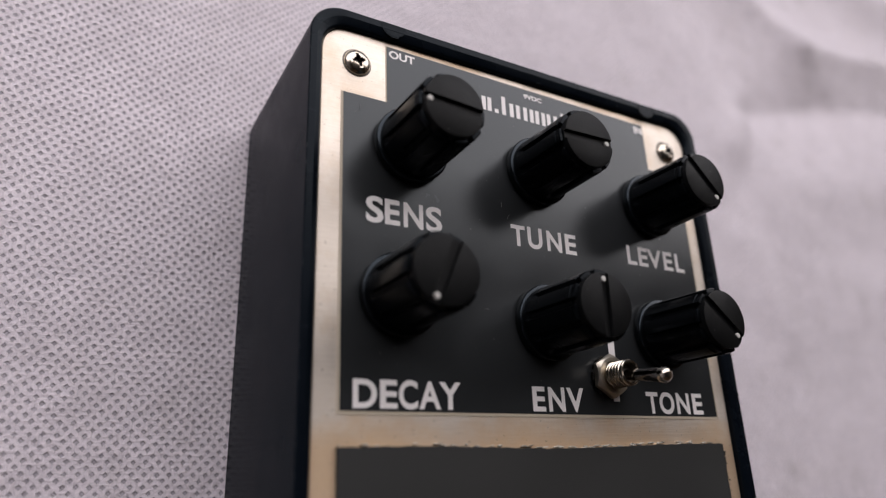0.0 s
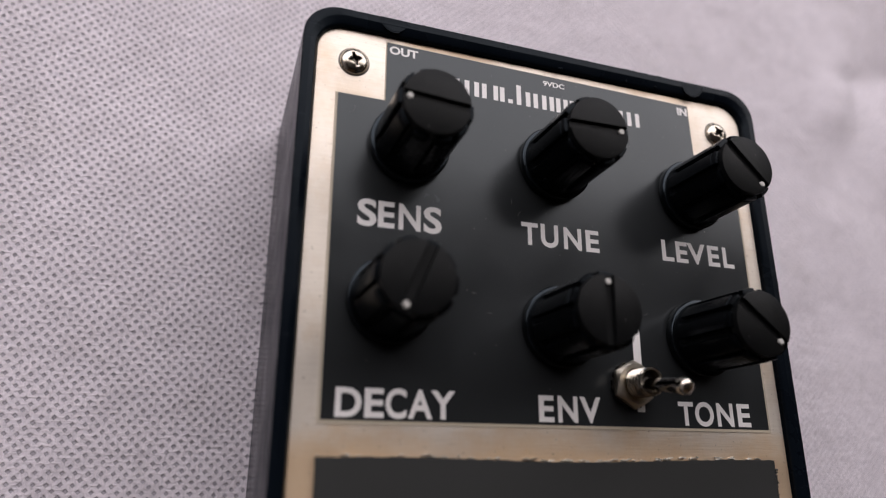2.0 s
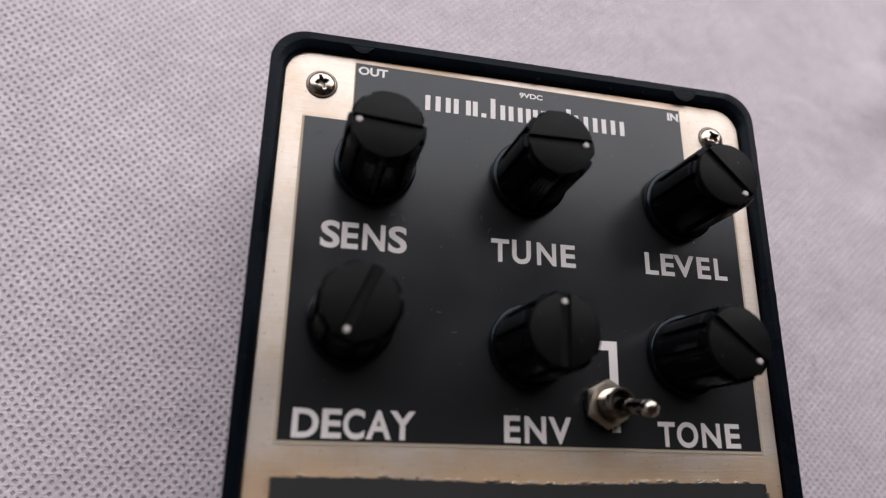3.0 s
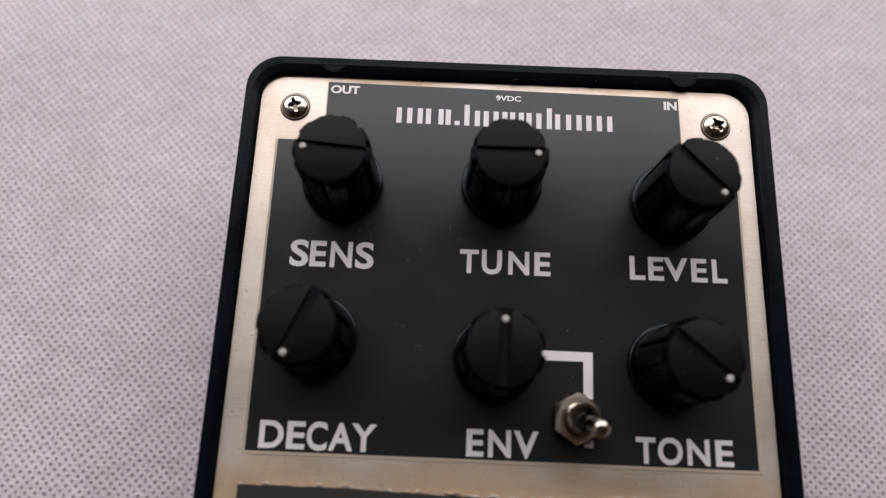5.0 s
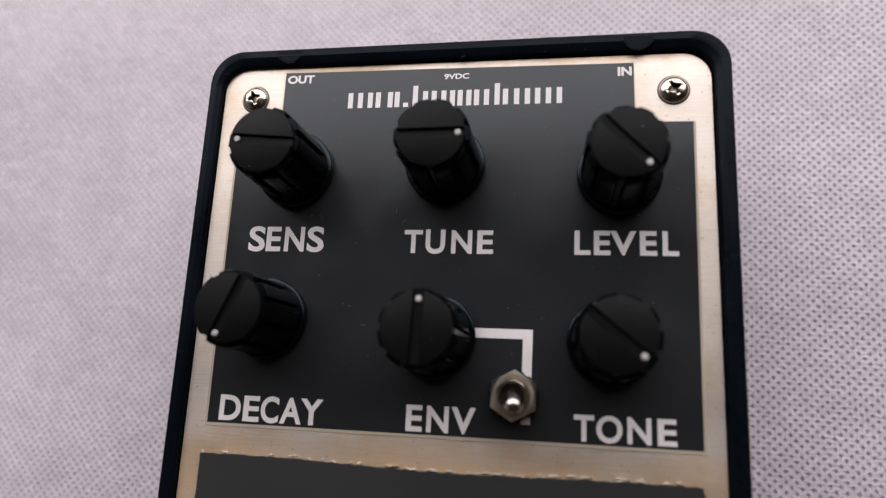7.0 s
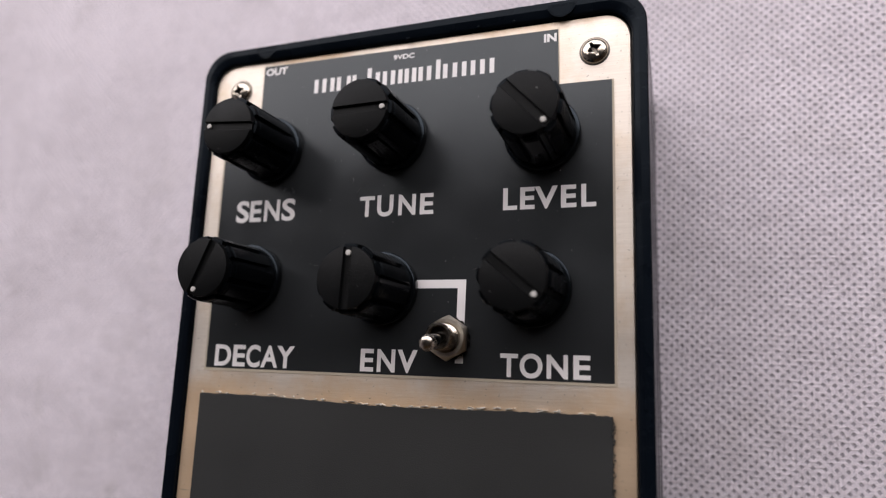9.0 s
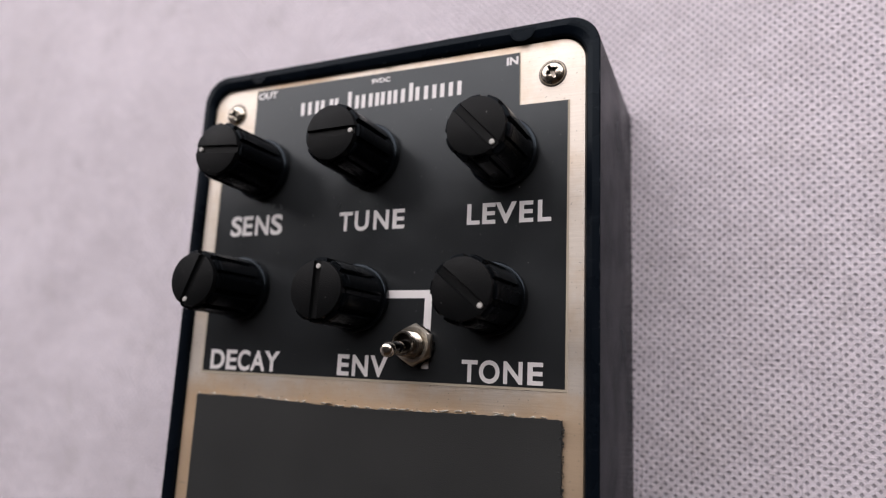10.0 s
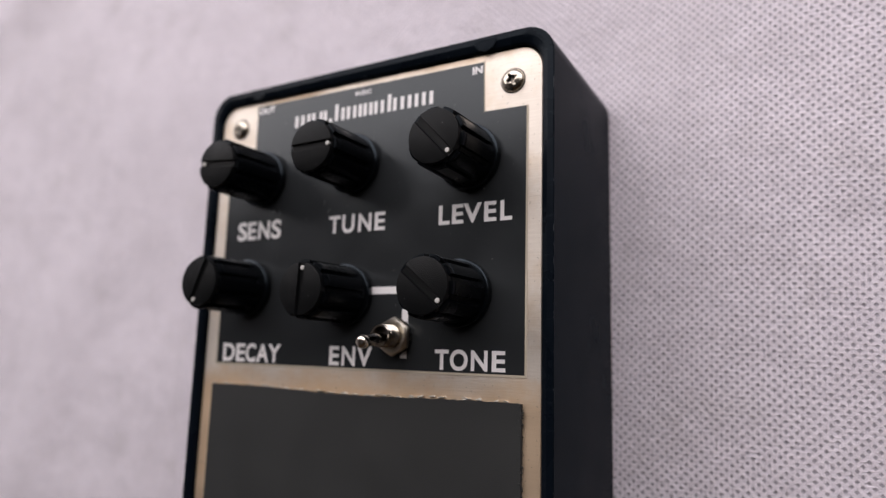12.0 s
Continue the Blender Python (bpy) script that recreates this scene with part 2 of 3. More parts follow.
def box(bm, lo, hi):
    bmesh.ops.create_cube(bm, size=1, matrix=Matrix.LocRotScale([(a + b) / 2 for a, b in zip(lo, hi)], None, [b - a for a, b in zip(lo, hi)]))


# ---- the room ----
# unseen shell added round the pedal; its colours shape bounce and reflections
R, NORTH, TOP = 1.5, 0.6, 2.3


def slab(name, boxes, mat, label):
    bm = bmesh.new()
    for lo, hi in boxes:
        box(bm, lo, hi)
    return tagged(part(name, bm, mat, smooth=False), label, "room shell", kind="structure")


slab("floor", [((-R, -R, -0.12), (R, NORTH, -0.006))], FLOOR, "plain brown floor under the white cloth")
slab("ceiling", [((-R, -R, TOP), (R, NORTH, TOP + 0.12))], CEILING, "unseen grey ceiling, kept dark for the label's reflections")
slab("wall_east", [((R, -R - 0.12, -0.12), (R + 0.12, NORTH + 0.12, TOP + 0.12))], BROWN, "unseen brown wall, coloured for the reflections it gives")
slab("wall_west", [((-R - 0.12, -R - 0.12, -0.12), (-R, NORTH + 0.12, TOP + 0.12))], PALE, "unseen pale cool grey wall, added to lighten reflections")
slab("wall_south", [((-R, -R - 0.12, -0.12), (R, -R, TOP + 0.12))], BROWN, "unseen brown wall, coloured for the reflections it gives")
W0, W1, S0, S1 = -1.2, 1.1, 0.18, 0.92
slab("wall_north", [((-R, NORTH, -0.12), (W0, NORTH + 0.12, TOP + 0.12)), ((W1, NORTH, -0.12), (R, NORTH + 0.12, TOP + 0.12)),
                    ((W0, NORTH, -0.12), (W1, NORTH + 0.12, S0)), ((W0, NORTH, S1), (W1, NORTH + 0.12, TOP + 0.12))], WALL, "pale painted wall with a wide window opening")

# ---- the cloth ----
RIDGES = [  # x, y, x, y, half width, height: soft folds, in centimetres
    (14.6, 9.2, 23.0, 10.0, 1.9, 0.35), (8.0, 15.5, 12.0, 11.5, 1.6, 0.2),
    (20.0, 23.0, 30.0, 20.0, 2.0, 0.9),
    (12.5, 10.0, 13.6, 12.6, 0.7, 0.22), (12.2, 6.2, 13.6, 3.2, 0.8, 0.22),
    (-27.0, 15.0, -19.0, 17.5, 1.8, 0.5), (-16.0, 3.0, -20.0, -6.0, 2.0, 0.3), (4.0, 20.0, 12.0, 24.0, 1.8, 0.5),
]
CREASES = [  # the same for pinched folds with a sharp line
    (12.6, 18.6, 17.4, 15.9, 1.3, 0.62), (18.4, 15.9, 27.0, 17.4, 1.2, 0.5), (14.2, 12.0, 19.0, 13.3, 1.1, -0.42), (20.0, 13.6, 27.0, 15.2, 1.1, -0.35),
    (13.7, 10.6, 12.4, 8.6, 0.5, -0.08), (14.2, 6.6, 12.6, 1.4, 0.6, 0.07),
]


def cloth_height(x, y):
    """Height of the cloth in centimetres; it lies flat under the pedal."""
    z = 0.0
    for x0, y0, x1, y1, w, h in RIDGES:
        dx, dy = x1 - x0, y1 - y0
        s = max(0.0, min(1.0, ((x - x0) * dx + (y - y0) * dy) / (dx * dx + dy * dy)))
        d2 = (x - x0 - s * dx) ** 2 + (y - y0 - s * dy) ** 2
        z += 0.75 * h * math.exp(-d2 / (w * w))
    for x0, y0, x1, y1, w, h in CREASES:
        dx, dy = x1 - x0, y1 - y0
        s = ((x - x0) * dx + (y - y0) * dy) / (dx * dx + dy * dy)
        over = max(0.0, -s, s - 1.0) * math.hypot(dx, dy)
        across = ((x - x0) * dy - (y - y0) * dx) / math.hypot(dx, dy)
        z += h * math.exp(-math.hypot(across, 0.12) / w) * math.exp(-(over / 1.6) ** 2)
    out = max(abs(x) - 5.6, y - 7.8, -8.4 - y, 0.0)
    z += min(1.0, out / 7.0) * (0.35 * noise.noise((x * 0.11, y * 0.11, 3.0)) + 0.12 * noise.noise((x * 0.3, y * 0.3, 8.0)))
    return max(z * min(1.0, out / 3.0), -0.4)


bm = bmesh.new()
NG, HALF = 360, 46.0
grid = [[bm.verts.new((x * C, y * C, cloth_height(x, y) * C)) for x in np.linspace(-HALF, HALF, NG)] for y in np.linspace(-HALF + 4, HALF + 4, NG)]
for ra, rb in zip(grid, grid[1:]):
    for i in range(NG - 1):
        bm.faces.new((ra[i], ra[i + 1], rb[i + 1], rb[i]))
cloth = part("cloth", bm, CLOTH, angle=180)
tagged(cloth, "white nonwoven cloth with pressed dots and soft folds, spread flat", "cloth")
thick = cloth.modifiers.new("thickness", "SOLIDIFY")
thick.thickness, thick.offset = 0.0006, -1

# ---- the pedal ----
pedal = new("effects_pedal")
pedal.location = (0, 0, 0)
tagged(pedal, "black effects pedal with six knobs and metal face, on cloth", "effects pedal")

X0, X1, Y0, Y1, RIM = -4.77, 4.72, -7.35, 6.97, 0.145
EAST = 1.14  # the rim is a little wider on that side
bm = bmesh.new()


def ring(inset, z, r, top=0.0):
    return [P(x, y + 0.006 * x * (y > 0), z) for x, y in rounded(X0 + inset, X1 - inset * EAST, Y0 + inset, Y1 - inset - top, r)]


loft(bm, [ring(0.06, -FACE, 0.62), ring(0.0, -FACE + 0.06, 0.66), ring(0.0, RIM - 0.03, 0.62), ring(0.05, RIM - 0.03, 0.6), ring(0.05, -0.3, 0.6)])
case = part("case", bm, SIDE, pedal, "matt black plastic case with upright sides", angle=14)
bm = bmesh.new()
loft(bm, [ring(0.0, RIM - 0.029, 0.62), ring(0.0, RIM - 0.022, 0.62), ring(0.018, RIM, 0.61),
          ring(0.125, RIM - 0.003, 0.57, 0.02), ring(0.135, RIM - 0.007, 0.565, 0.024), ring(0.205, RIM - 0.042, 0.545, 0.06), ring(0.219, RIM - 0.055, 0.525, 0.07), ring(0.235, RIM - 0.08, 0.50, 0.08), ring(0.24, -0.25, 0.49, 0.08)],
     cap_first=False, cap_last=False)
part("rim", bm, CASE, case, "smooth raised black rim round the face", angle=14)

bm = bmesh.new()
panel_line = lambda d: rounded(X0 + 0.25 + d, X1 - 0.285 - d, Y0 + 0.25 + d, Y1 - 0.315 - d, 0.48)
loft(bm, [[P(x, y, z) for x, y in panel_line(d)] for d, z in ((0, -0.2), (0, -0.03), (0.02, 0.0))])
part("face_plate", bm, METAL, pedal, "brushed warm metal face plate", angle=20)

# filled half-round cable openings in the far rim
for x in (-3.2, 3.2):
    bm = bmesh.new()
    half = [(x + 0.255 * math.cos(radians(a)), Y1 - 0.035 + 0.255 * math.sin(radians(a))) for a in range(180, 361, 12)]
    loft(bm, [[P(px, py, -1.2) for px, py in half], [P(px, py, RIM + 0.001 + (py - Y1 + 0.04) * 0.07) for px, py in half], [P(x + (px - x) * 0.93, Y1 - 0.05 + (py - Y1 + 0.04) * 0.9, RIM + 0.004 + (py - Y1 + 0.04) * 0.07) for px, py in half]])
    part("plug", bm, CASE, pedal, "half-round black plug in the rim", smooth=False)
for x in (-3.2, 3.2):
    bm = bmesh.new()
    outer, inner = [], []
    for a in (range(186, 292, 7) if x < 0 else range(196, 353, 7)):
        c, d = math.cos(radians(a)), math.sin(radians(a))
        jag = 0.012 * noise.noise((x, a * 0.09, 1.0))
        outer.append((x + (0.272 + jag) * c, Y1 - 0.035 + (0.272 + jag) * d))
        inner.append((x + (0.256 + jag) * c, Y1 - 0.035 + (0.256 + jag) * d))
    lip = outer + inner[::-1]
    loft(bm, [[P(px, py, z + (py - Y1 + 0.04) * 0.07) for px, py in lip] for z in (RIM - 0.02, RIM + 0.010)])
    part("plug_flash", bm, CASE, pedal, "thin raised flash line round a plug", smooth=False)
for x, y in ((0.1, 6.66), (0.14, 6.67), (1.6, 6.70), (2.3, 6.71)):
    bm = bmesh.new()
    turned(bm, (x, y), [(0.02, RIM - 0.06), (0.026, RIM - 0.03), (0.018, RIM - 0.012), (0.006, RIM - 0.005)], 7)
    part("burr", bm, CASE, pedal, "tiny moulding burr on the rim")

# worn nicks along the rim's outer edge
wear = random.Random(21)
bm = bmesh.new()
for k in range(70):
    u, s, w = wear.random(), 0.012 + 0.07 * wear.random() ** 3, wear.uniform(0.004, 0.009)
    if k % 3 == 0:
        px, py, along = X0 + 0.8 + u * (X1 - X0 - 1.6), Y1 - 0.012, (1, 0.006)
        py += 0.006 * px
    else:
        px, py, along = (X0 + 0.012 if k % 3 == 1 else X1 - 0.013), Y0 + 0.8 + u * (Y1 - Y0 - 1.6), (0, 1)
    out = (along[1], along[0])
    line = [(-s, 0), (-s * 0.3, w), (s * 0.5, w * 0.8), (s, 0), (s * 0.4, -w), (-s * 0.5, -w * 0.7)]
    flat = [(px + a * along[0] + b * out[0], py + a * along[1] + b * out[1]) for a, b in line]
    loft(bm, [[P(qx, qy, z) for qx, qy in flat] for z in (RIM - 0.02, RIM - 0.003)])
tagged(part("edge_wear", bm, CHIPPED, case, "pale worn nicks along the rim edge", smooth=False), kind="stuff")

# ---- label and lettering ----
NOTCH = 5.38
label_line = lambda d: [(-4.1 + d, d), (4.1 - d, d), (4.1 - d, NOTCH - d), (3.15 - d, NOTCH + 0.01 - d), (3.13 - d, 6.49 - d), (-3.3 + d, 6.525 - d), (-3.3 + d, NOTCH - 0.02 - d), (-4.12 + d, NOTCH - 0.02 - d)]
bm = bmesh.new()
plate(bm, [(-4.135, -0.045), (4.135, -0.04), (4.13, NOTCH), (3.155, NOTCH + 0.01), (3.135, 6.495), (-3.31, 6.53), (-3.31, NOTCH - 0.02), (-4.152, NOTCH - 0.02)], 0.001, 0.010)
label = part("label", bm, PAPER, pedal, "stuck-on printed label with a pale cut edge", smooth=False)
bm = bmesh.new()
plate(bm, label_line(0.008), 0.0105, 0.0145)
part("print_layer", bm, PRINT, label, "dark grey satin print", smooth=False)


def glyphs(text, weight):
    """A word or a letter in the built-in font: its mesh and its extent."""
    cu = bpy.data.curves.new("lettering", "FONT")
    cu.body, cu.size, cu.offset, cu.extrude, cu.resolution_u = text, 1.0, weight, 0.001, 5
    ob = bpy.data.objects.new("lettering", cu)
    me = bpy.data.meshes.new_from_object(ob)
    bpy.data.objects.remove(ob)
    co = np.array([v.co for v in me.vertices])
    return me, co.min(0), co.max(0)


def lettering(text, x0, x1, y0, y1, weight, spans=()):
    """A printed word set into a box on the face; spans are the letters' shares of its width."""
    bm = bmesh.new()
    pieces = list(zip(text, spans)) if spans else [(text, (0.0, 1.0))]
    for piece, (u0, u1) in pieces:
        me, lo, hi = glyphs(piece, weight)
        flat = 0.0 if (piece in "SOCU" or not spans or not set(text) & set("SOCU")) else 0.010
        a, b, c, d = x0 + u0 * (x1 - x0), x0 + u1 * (x1 - x0), y0 + flat, y1 - flat
        for v in me.vertices:
            v.co = P(a + (v.co.x - lo[0]) / (hi[0] - lo[0]) * (b - a), c + (v.co.y - lo[1]) / (hi[1] - lo[1]) * (d - c), 0.0155 + 0.0015 * (v.co.z > 0))
        bm.from_mesh(me)
    return part("lettering", bm, INK, label, "pale printed word " + text, smooth=False)


lettering("OUT", -3.25, -2.72, 6.295, 6.462, 0.036)
lettering("9VDC", -0.223, 0.238, 6.285, 6.395, 0.03)
lettering("IN", 2.857, 3.098, 6.245, 6.415, 0.045)
lettering("SENS", -3.69, -2.255, 3.025, 3.50, 0.027, ((0, 0.222), (0.238, 0.432), (0.48, 0.742), (0.778, 1)))
lettering("TUNE", -0.784, 0.772, 3.025, 3.458, 0.027, ((0, 0.208), (0.243, 0.465), (0.535, 0.766), (0.822, 1)))
lettering("LEVEL", 2.132, 3.805, 3.04, 3.455, 0.027, ((0, 0.158), (0.19, 0.35), (0.347, 0.60), (0.632, 0.795), (0.846, 1)))
lettering("DECAY", -3.887, -2.015, 0.04, 0.49, 0.027, ((0, 0.21), (0.235, 0.392), (0.405, 0.58), (0.592, 0.80), (0.785, 1)))
lettering("ENV", -0.578, 0.578, 0.05, 0.472, 0.027, ((0, 0.238), (0.30, 0.617), (0.655, 1)))
lettering("TONE", 2.138, 3.70, 0.04, 0.466, 0.027, ((0, 0.203), (0.223, 0.48), (0.525, 0.757), (0.815, 1)))

# dust and lint lying on the print
dust = random.Random(11)
bm = bmesh.new()
for k in range(280):
    px, py, s = dust.uniform(-4.0, 4.0), 0.1 + 6.3 * dust.random() ** 0.7, 0.003 + 0.007 * dust.random() ** 4
    if py > 5.3 and abs(px) > 3.0:
        continue
    bmesh.ops.create_icosphere(bm, subdivisions=1, radius=s * C, matrix=Matrix.Translation(P(px, py, 0.018)))
for k in range(7):
    px, py, a, bend, long = dust.uniform(-3.9, 3.9), dust.uniform(0.2, 5.2), dust.uniform(0, 6.3), dust.uniform(-1, 1), dust.uniform(0.05, 0.16)
    spine = [(px + long * s * math.cos(a + bend * s), py + long * s * math.sin(a + bend * s)) for s in (0, 0.33, 0.66, 1)]
    plate(bm, [(qx - 0.0025, qy - 0.0025) for qx, qy in spine] + [(qx + 0.0025, qy + 0.0025) for qx, qy in reversed(spine)], 0.016, 0.022)
tagged(part("dust", bm, LINT, label, "pale dust specks and short lint hairs", smooth=False), kind="stuff")

# the maker's word mark, as plain strokes
XB, XT, AS, ST = 5.765, 6.068, 6.178, 0.094
LOW, TALL, DOT_BAR = XT - XB, AS - XB, 0.085
WORD_BARS = [(-2.02, LOW), (-1.83, LOW), (-1.64, LOW), (-1.49, LOW), (-1.26, LOW), (-1.13, LOW), (-0.965, DOT_BAR), (-0.79, TALL), (-0.60, LOW), (-0.44, LOW), (-0.26, LOW), (-0.10, LOW),
             (0.04, LOW), (0.20, LOW), (0.34, LOW), (0.52, LOW), (0.71, TALL), (0.86, LOW), (1.06, LOW), (1.25, LOW), (1.43, LOW), (1.62, LOW), (1.81, LOW)]
for x, high in WORD_BARS:
    bm = bmesh.new()
    plate(bm, [(x, XB), (x + ST, XB), (x + ST, XB + high), (x, XB + high)], 0.0152, 0.0165)
    part("word_mark_bar", bm, INK, label, smooth=False)
bm = bmesh.new()
plate(bm, [(0.50, 1.613), (1.312, 1.613), (1.30, 0.255), (1.452, 0.255), (1.472, 1.772), (0.50, 1.772)], 0.0152, 0.0165)
part("bracket_line", bm, INK, label, "pale printed angled line", smooth=False)


# ---- screws ----
def screw(x, y, turn):
    bm = bmesh.new()
    turned(bm, (x, y), [(0.20, -0.19), (0.245, -0.15), (0.252, 0.01), (0.245, 0.035), (0.218, 0.072), (0.165, 0.102), (0.10, 0.116), (0.04, 0.12)], 40)
    head = part("screw", bm, STEEL, pedal, "domed steel cross-head screw", angle=60)
    # added dark ring stands for the shade round the head
    bm = bmesh.new()
    loft(bm, [[P(x + r * math.cos(2 * math.pi * i / 40), y + r * math.sin(2 * math.pi * i / 40), z) for i in range(40)] for r, z in ((0.245, 0.001), (0.275, 0.001), (0.27, 0.004), (0.247, 0.006))], False, False)
    part("screw_shade_ring", bm, DARK_STEEL_AND_SHADE, head, "added dark ring for the shade round the screw")
    cutter = bmesh.new()
    for k in range(2):
        a = radians(turn + 90 * k)
        arm = [(-0.142, -0.026), (-0.06, -0.046), (0.06, -0.046), (0.142, -0.026), (0.142, 0.026), (0.06, 0.046), (-0.06, 0.046), (-0.142, 0.026)]
        for z, s in ((-0.08, 0.5),):
            low = [P(x + s * (px * math.cos(a) - py * math.sin(a)), y + s * (px * math.sin(a) + py * math.cos(a)), z) for px, py in arm]
            high = [P(x + px * math.cos(a) - py * math.sin(a), y + px * math.sin(a) + py * math.cos(a), 0.2) for px, py in arm]
            loft(cutter, [low, high])
    bmesh.ops.recalc_face_normals(cutter, faces=cutter.faces)
    me = bpy.data.meshes.new("cutter")
    cutter.to_mesh(me)
    cutter.free()
    tool = bpy.data.objects.new("cutter", me)
    scene.collection.objects.link(tool)
    cut = head.modifiers.new("cross", "BOOLEAN")
    cut.operation, cut.object, cut.use_self = "DIFFERENCE", tool, True
    done = bpy.data.meshes.new_from_object(head.evaluated_get(bpy.context.evaluated_depsgraph_get()))
    head.modifiers.clear()
    head.data = done
    # shade inside the cross recess, given to its faces as dark colour
    done.materials.append(DARK_STEEL_AND_SHADE)
    for f in done.polygons:
        r, z = math.hypot(f.center.x / C - x, f.center.y / C - y), f.center.z / C - FACE
        crown = 0.12 if r < 0.1 else 0.12 - 0.7 * (r - 0.1) ** 1.3
        if r < 0.18 and z < crown - 0.03:
            f.material_index = 1
    bpy.data.objects.remove(tool)
    return head


screw(-3.868, 5.995, 18)
screw(3.79, 5.955, 28)


# ---- knobs ----
def knob(x, y, turn, height=1.62):
    """A fluted knob with a slotted cap; turn is where its white dot points, in degrees."""
    n, ribs = 160, 10
    a0 = radians(turn)

    def wave(i):
        u = (i * ribs / n + 0.5) % 1.0
        d = min(u, 1.0 - u)
        return 0.0 if d > 0.17 else (0.3 if d > 0.13 else 1.0)

    top = height - 0.14

    def fluted(profile):
        bm = bmesh.new()
        loft(bm, [[P(x + (base - depth * wave(i)) * math.cos(a0 + 2 * math.pi * i / n), y + (base - depth * wave(i)) * math.sin(a0 + 2 * math.pi * i / n), z) for i in range(n)]
                  for base, depth, z in profile])
        return bm

    body = part("knob", fluted(((0.60, 0, 0.20), (0.635, 0, 0.216), (0.635, 0.0, 0.25), (0.634, 0.02, 0.33), (0.632, 0.066, 0.42), (0.616, 0.076, top - 0.075), (0.602, 0.080, top - 0.068),
                                (0.602, 0.080, top - 0.045), (0.614, 0.076, top - 0.038), (0.612, 0.076, top + 0.02), (0.60, 0.066, top + 0.04), (0.525, 0.0, top + 0.05))),
                KNOB, pedal, "black fluted plastic knob", angle=40)
    part("skirt", fluted(((0.66, 0, 0.02), (0.695, 0, 0.05), (0.70, 0, 0.185), (0.690, 0, 0.204), (0.672, 0, 0.213), (0.61, 0, 0.214))), SKIRT, body, "glossy round skirt of the knob", angle=50)
    # two half-moon caps with the slot between them, and the slot's floor
    bm = bmesh.new()
    slot, rc = 0.072, 0.54
    spin = lambda px, py, z: P(x + px * math.cos(a0) - py * math.sin(a0), y + px * math.sin(a0) + py * math.cos(a0), z)
    for side in (1, -1):
        start = math.asin(slot / rc)
        arc = [start + (math.pi - 2 * start) * i / 26 for i in range(27)]
        line = [(rc * math.cos(w), side * rc * math.sin(w)) for w in arc]
        rim = lambda d, z: [spin(px * (1 - d / rc), side * (slot + max(0.0, (abs(py) - slot)) * (1 - d / rc) + min(d, 0.012)), z) for px, py in line]
        loft(bm, [rim(0, top - 0.02), rim(0, height - 0.03), rim(0.008, height - 0.008), rim(0.03, height)])
    floor_line = [spin(px, py, 0) for px, py in ((-0.53, -slot - 0.01), (0.53, -slot - 0.01), (0.53, slot + 0.01), (-0.53, slot + 0.01))]
    up = lambda z: [p + Vector((0, 0, z * C)) for p in floor_line]
    loft(bm, [up(top - 0.03), up(height - 0.06)])
    part("cap", bm, CAP, body, "matt black slotted cap", angle=30)
    bm = bmesh.new()
    turned(bm, (0, 0), [(0.050, top + 0.04), (0.050, height - 0.03), (0.042, height - 0.022), (0.02, height - 0.019)], 18, lambda px, py, z: spin(px + 0.43, py, z))
    part("pointer_dot", bm, DOT, body, "small white pointer dot")
    return body


for x, y, turn in ((-2.87, 4.535, 175.5), (-0.105, 4.605, 1), (2.86, 4.41, -46), (-3.12, 1.82, 247), (-0.155, 1.60, 88.5), (2.71, 1.59, -40)):
    knob(x, y, turn)


# ---- toggle switch ----
TX, TY = 1.185, 0.70
bm = bmesh.new()
threads = [(0.235, 0.015)]
for k in range(5):
    z = 0.20 + 0.074 * k
    threads += [(0.200, z), (0.204, z + 0.016), (0.240, z + 0.036), (0.240, z + 0.056)]
threads += [(0.212, 0.575), (0.235, 0.588), (0.235, 0.632), (0.225, 0.642), (0.192, 0.642), (0.184, 0.63), (0.18, 0.40), (0.12, 0.34)]
turned(bm, (TX, TY), threads, 36)
toggle = part("toggle_switch", bm, NICKEL, pedal, "threaded nickel toggle switch", angle=24)
bm = bmesh.new()
hexa = [(TX + 0.415 * math.cos(radians(a + 28)), TY + 0.415 * math.sin(radians(a + 28))) for a in range(0, 360, 60)]
side = lambda k, u: (hexa[k][0] + (hexa[(k + 1) % 6][0] - hexa[k][0]) * u, hexa[k][1] + (hexa[(k + 1) % 6][1] - hexa[k][1]) * u)
hex_line = [side(k, j / 6) for k in range(6) for j in range(6)]
round_line = lambda r: [(TX + r * math.cos(math.atan2(py - TY, px - TX)), TY + r * math.sin(math.atan2(py - TY, px - TX))) for px, py in hex_line]
low_line = [(TX + (px - TX) * 0.97, TY + (py - TY) * 0.97) for px, py in hex_line]
crown = [0.195 - 0.9 * max(0.0, math.hypot(px - TX, py - TY) - 0.362) for px, py in hex_line]
loft(bm, [[P(px, py, 0.075) for px, py in low_line], [P(px, py, 0.09) for px, py in hex_line], [P(px, py, z) for (px, py), z in zip(hex_line, crown)],
          [P(px, py, 0.225) for px, py in round_line(0.335)], [P(px, py, 0.226) for px, py in round_line(0.27)], [P(px, py, 0.17) for px, py in round_line(0.245)]])
part("nut", bm, NUT, toggle, "hexagonal nickel nut", angle=20)
bm = bmesh.new()
teeth = 18
line = [(TX + (0.405 if i % 2 else 0.37) * math.cos(2 * math.pi * i / (2 * teeth)), TY + (0.405 if i % 2 else 0.37) * math.sin(2 * math.pi * i / (2 * teeth)), 0.03 * (i % 2)) for i in range(2 * teeth)]
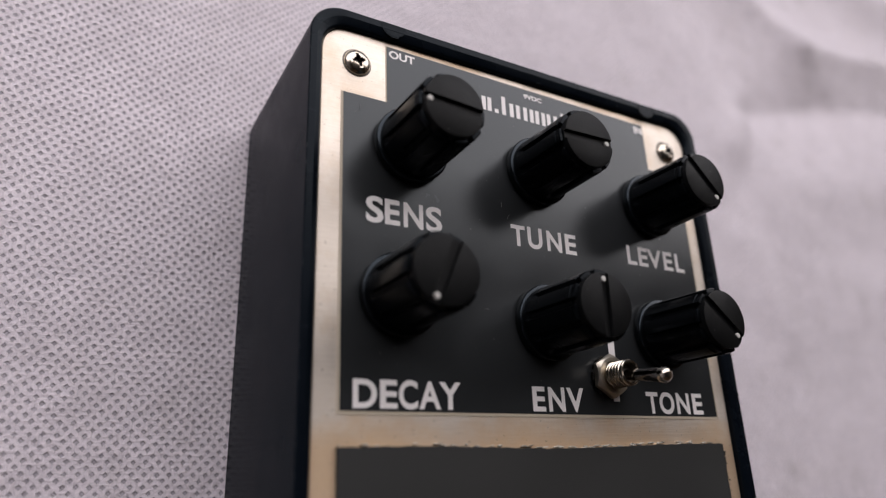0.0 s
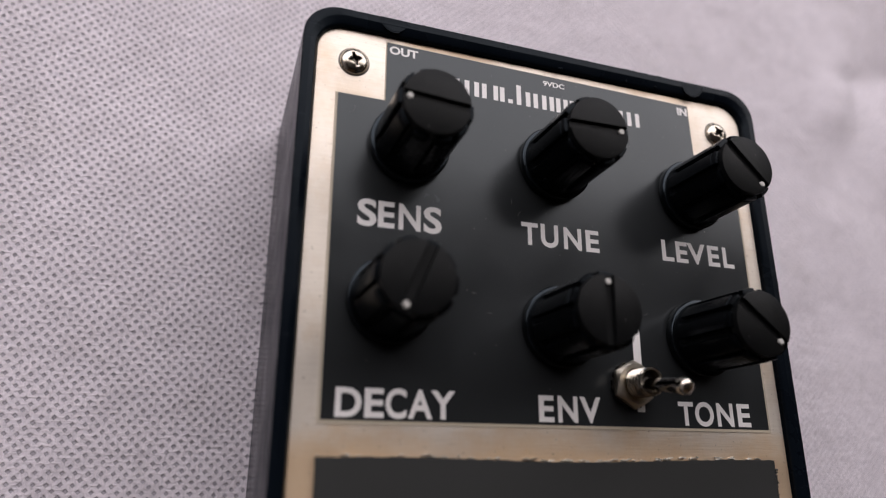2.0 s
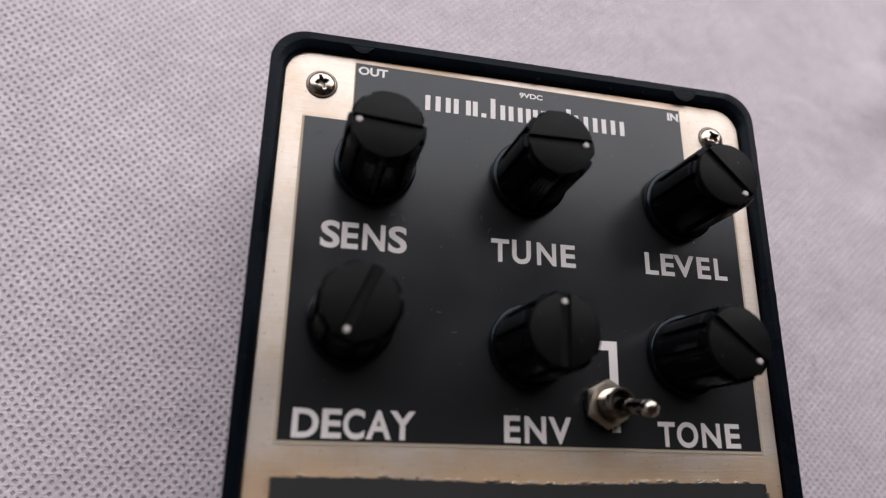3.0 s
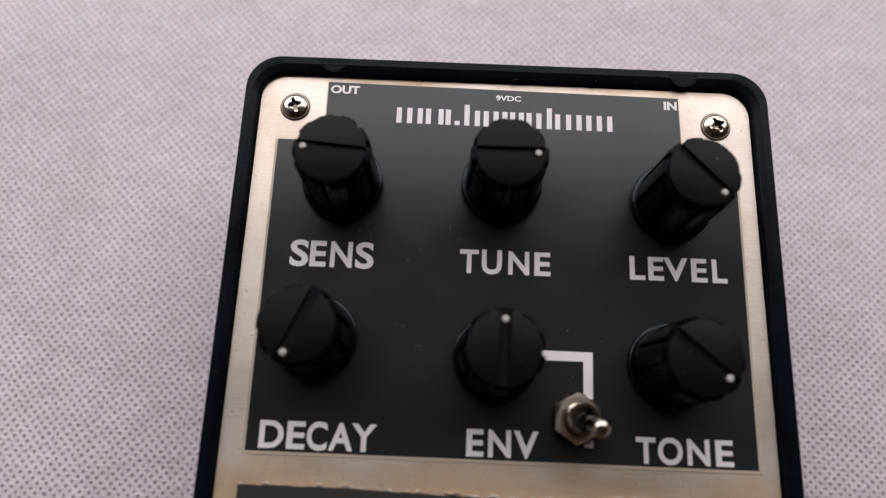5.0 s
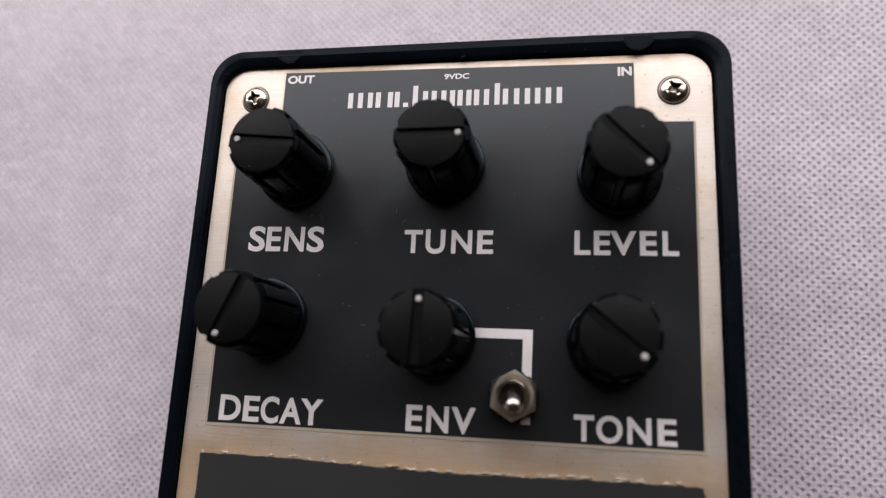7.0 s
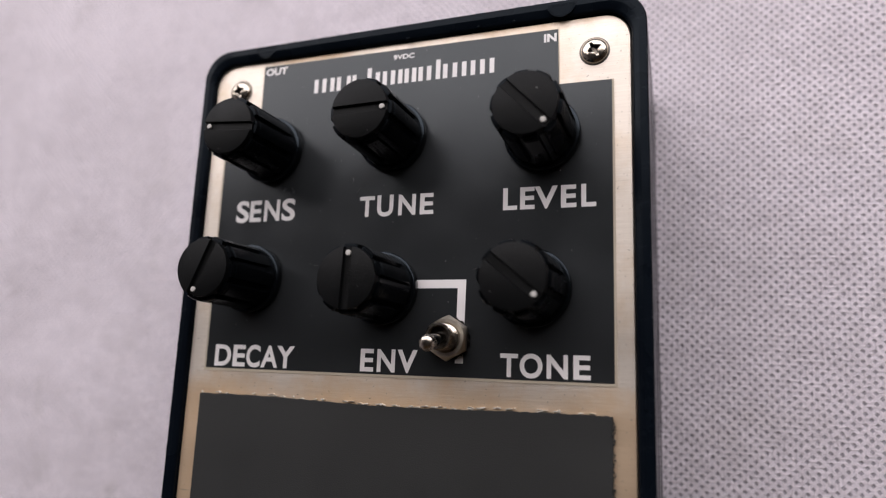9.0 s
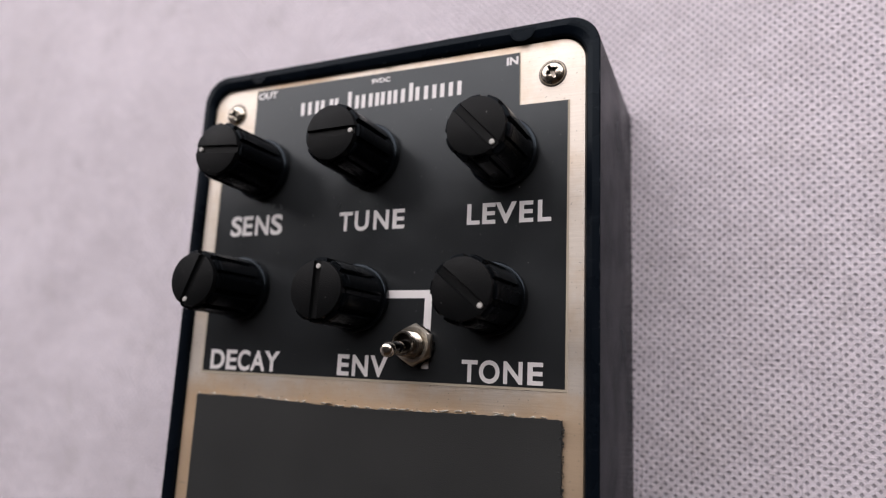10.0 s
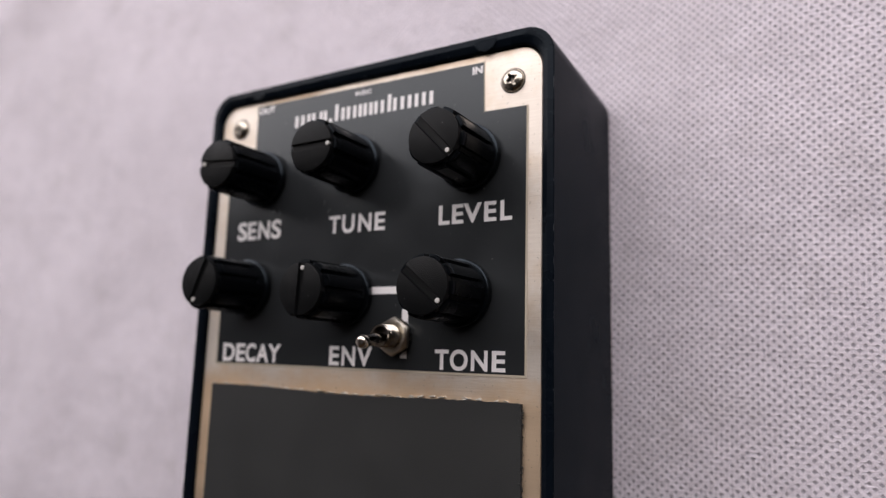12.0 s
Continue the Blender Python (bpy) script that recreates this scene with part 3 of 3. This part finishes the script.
loft(bm, [[P(px, py, 0.018 + w) for px, py, w in line], [P(px, py, 0.06 + w) for px, py, w in line]])
part("lock_washer", bm, DARK_STEEL_AND_SHADE, toggle, "toothed dark lock washer", smooth=False)
bm = bmesh.new()
foot, tip = Vector((TX, TY, 0.34)), Vector((1.265, 0.55, 1.43))
axis = (tip - foot)
length = axis.length
q = axis.to_track_quat("Z", "Y")
prof = [(0.085, 0.0), (0.092, 0.2), (0.105, 0.45), (0.126, length - 0.17), (0.105, length - 0.15)]
turned(bm, (0, 0), prof, 28, lambda px, py, z: P(*(foot + q @ Vector((px, py, z)))))
# the chrome's black reflections are put into its base colour
part("lever", bm, CHROME_DARK_REFLECTION, toggle, "polished toggle lever, dark reflections in its colour", angle=60)
bm = bmesh.new()
prof = [(0.105, length - 0.175), (0.130, length - 0.168), (0.136, length - 0.11), (0.130, length - 0.06), (0.105, length - 0.015), (0.06, length + 0.006), (0.017, length + 0.013)]
turned(bm, (0, 0), prof, 28, lambda px, py, z: P(*(foot + q @ Vector((px, py, z)))))
part("lever_tip", bm, NICKEL, toggle, "bright rounded lever tip", angle=60)
bm = bmesh.new()
turned(bm, (TX, TY), [(0.178, 0.36), (0.178, 0.46), (0.10, 0.50), (0.085, 0.52)], 28)
part("bushing_core", bm, DARK_STEEL_AND_SHADE, toggle, "dark core inside the bushing")

# ---- tread pad ----
rng = random.Random(4)
PX0, PX1, PY0, PY1 = -4.125, 4.055, -6.6, -0.505
edge = []
for i in range(241):
    u = i / 240
    wavy = 0.02 * math.sin(u * 9.0) - 0.03 * math.sin(math.pi * u) + 0.012 * noise.noise((u * 40, 0, 0)) + rng.uniform(-0.006, 0.006)
    edge.append((PX0 + u * (PX1 - PX0), PY1 + wavy - 0.02 * u))
right = [(PX1 + 0.012 * noise.noise((0, v * 9, 4)) + rng.uniform(-0.006, 0.006), PY1 - 0.03 - v) for v in np.linspace(0.04, PY1 - PY0 - 0.05, 120)]
left = [(PX0 + 0.01 * noise.noise((3, v * 9, 4)), PY0 + v) for v in np.linspace(0.0, PY1 - PY0 - 0.04, 90)]
outline = edge + right + left
bm = bmesh.new()
loft(bm, [[P(px, py, z) for px, py in outline] for z in (0.002, 0.06)] + [[P(px * 0.9985, py - 0.004, 0.072) for px, py in outline]])
pad = part("tread_pad", bm, RUBBER, pedal, "flat black rubber tread pad with rough-cut edges", angle=40)
for k in range(60):
    u = min(1.0, max(0.0, rng.betavariate(1.3, 1.1)))
    px, py = PX0 + u * (PX1 - PX0), PY1 + 0.02 * math.sin(u * 9.0) - 0.03 * math.sin(math.pi * u) - 0.02 * u
    w, d, a = rng.uniform(0.012, 0.07), rng.uniform(0.004, 0.013), rng.uniform(-0.35, 0.35)
    lift = rng.uniform(0.012, 0.05)
    bm = bmesh.new()
    line = []
    for j in range(9):
        s = j / 8
        line.append((px + (s - 0.5) * w * 2, py + lift + d * math.sin(math.pi * s) + a * (s - 0.5) * 0.06))
    back = [(qx, qy - d * 0.9 - 0.006) for qx, qy in reversed(line)]
    loft(bm, [[P(qx, qy, 0.004) for qx, qy in line + back], [P(qx, qy, 0.03 + 0.03 * rng.random()) for qx, qy in line + back]])
    part("torn_flake", bm, SCRAP, pad, "pale torn flake of adhesive backing")
bm = bmesh.new()
for k in range(420):
    v = rng.random() ** 1.2 * 5.6
    px, py, s = PX1 + rng.uniform(-0.05, 0.035), PY1 - 0.05 - v, rng.uniform(0.008, 0.02)
    bmesh.ops.create_icosphere(bm, subdivisions=1, radius=s * C, matrix=Matrix.Translation(P(px, py, 0.05 + rng.uniform(-0.03, 0.03))))
tagged(part("edge_grit", bm, RUBBER, pad, "black grit along the cut edge", smooth=False), kind="stuff")
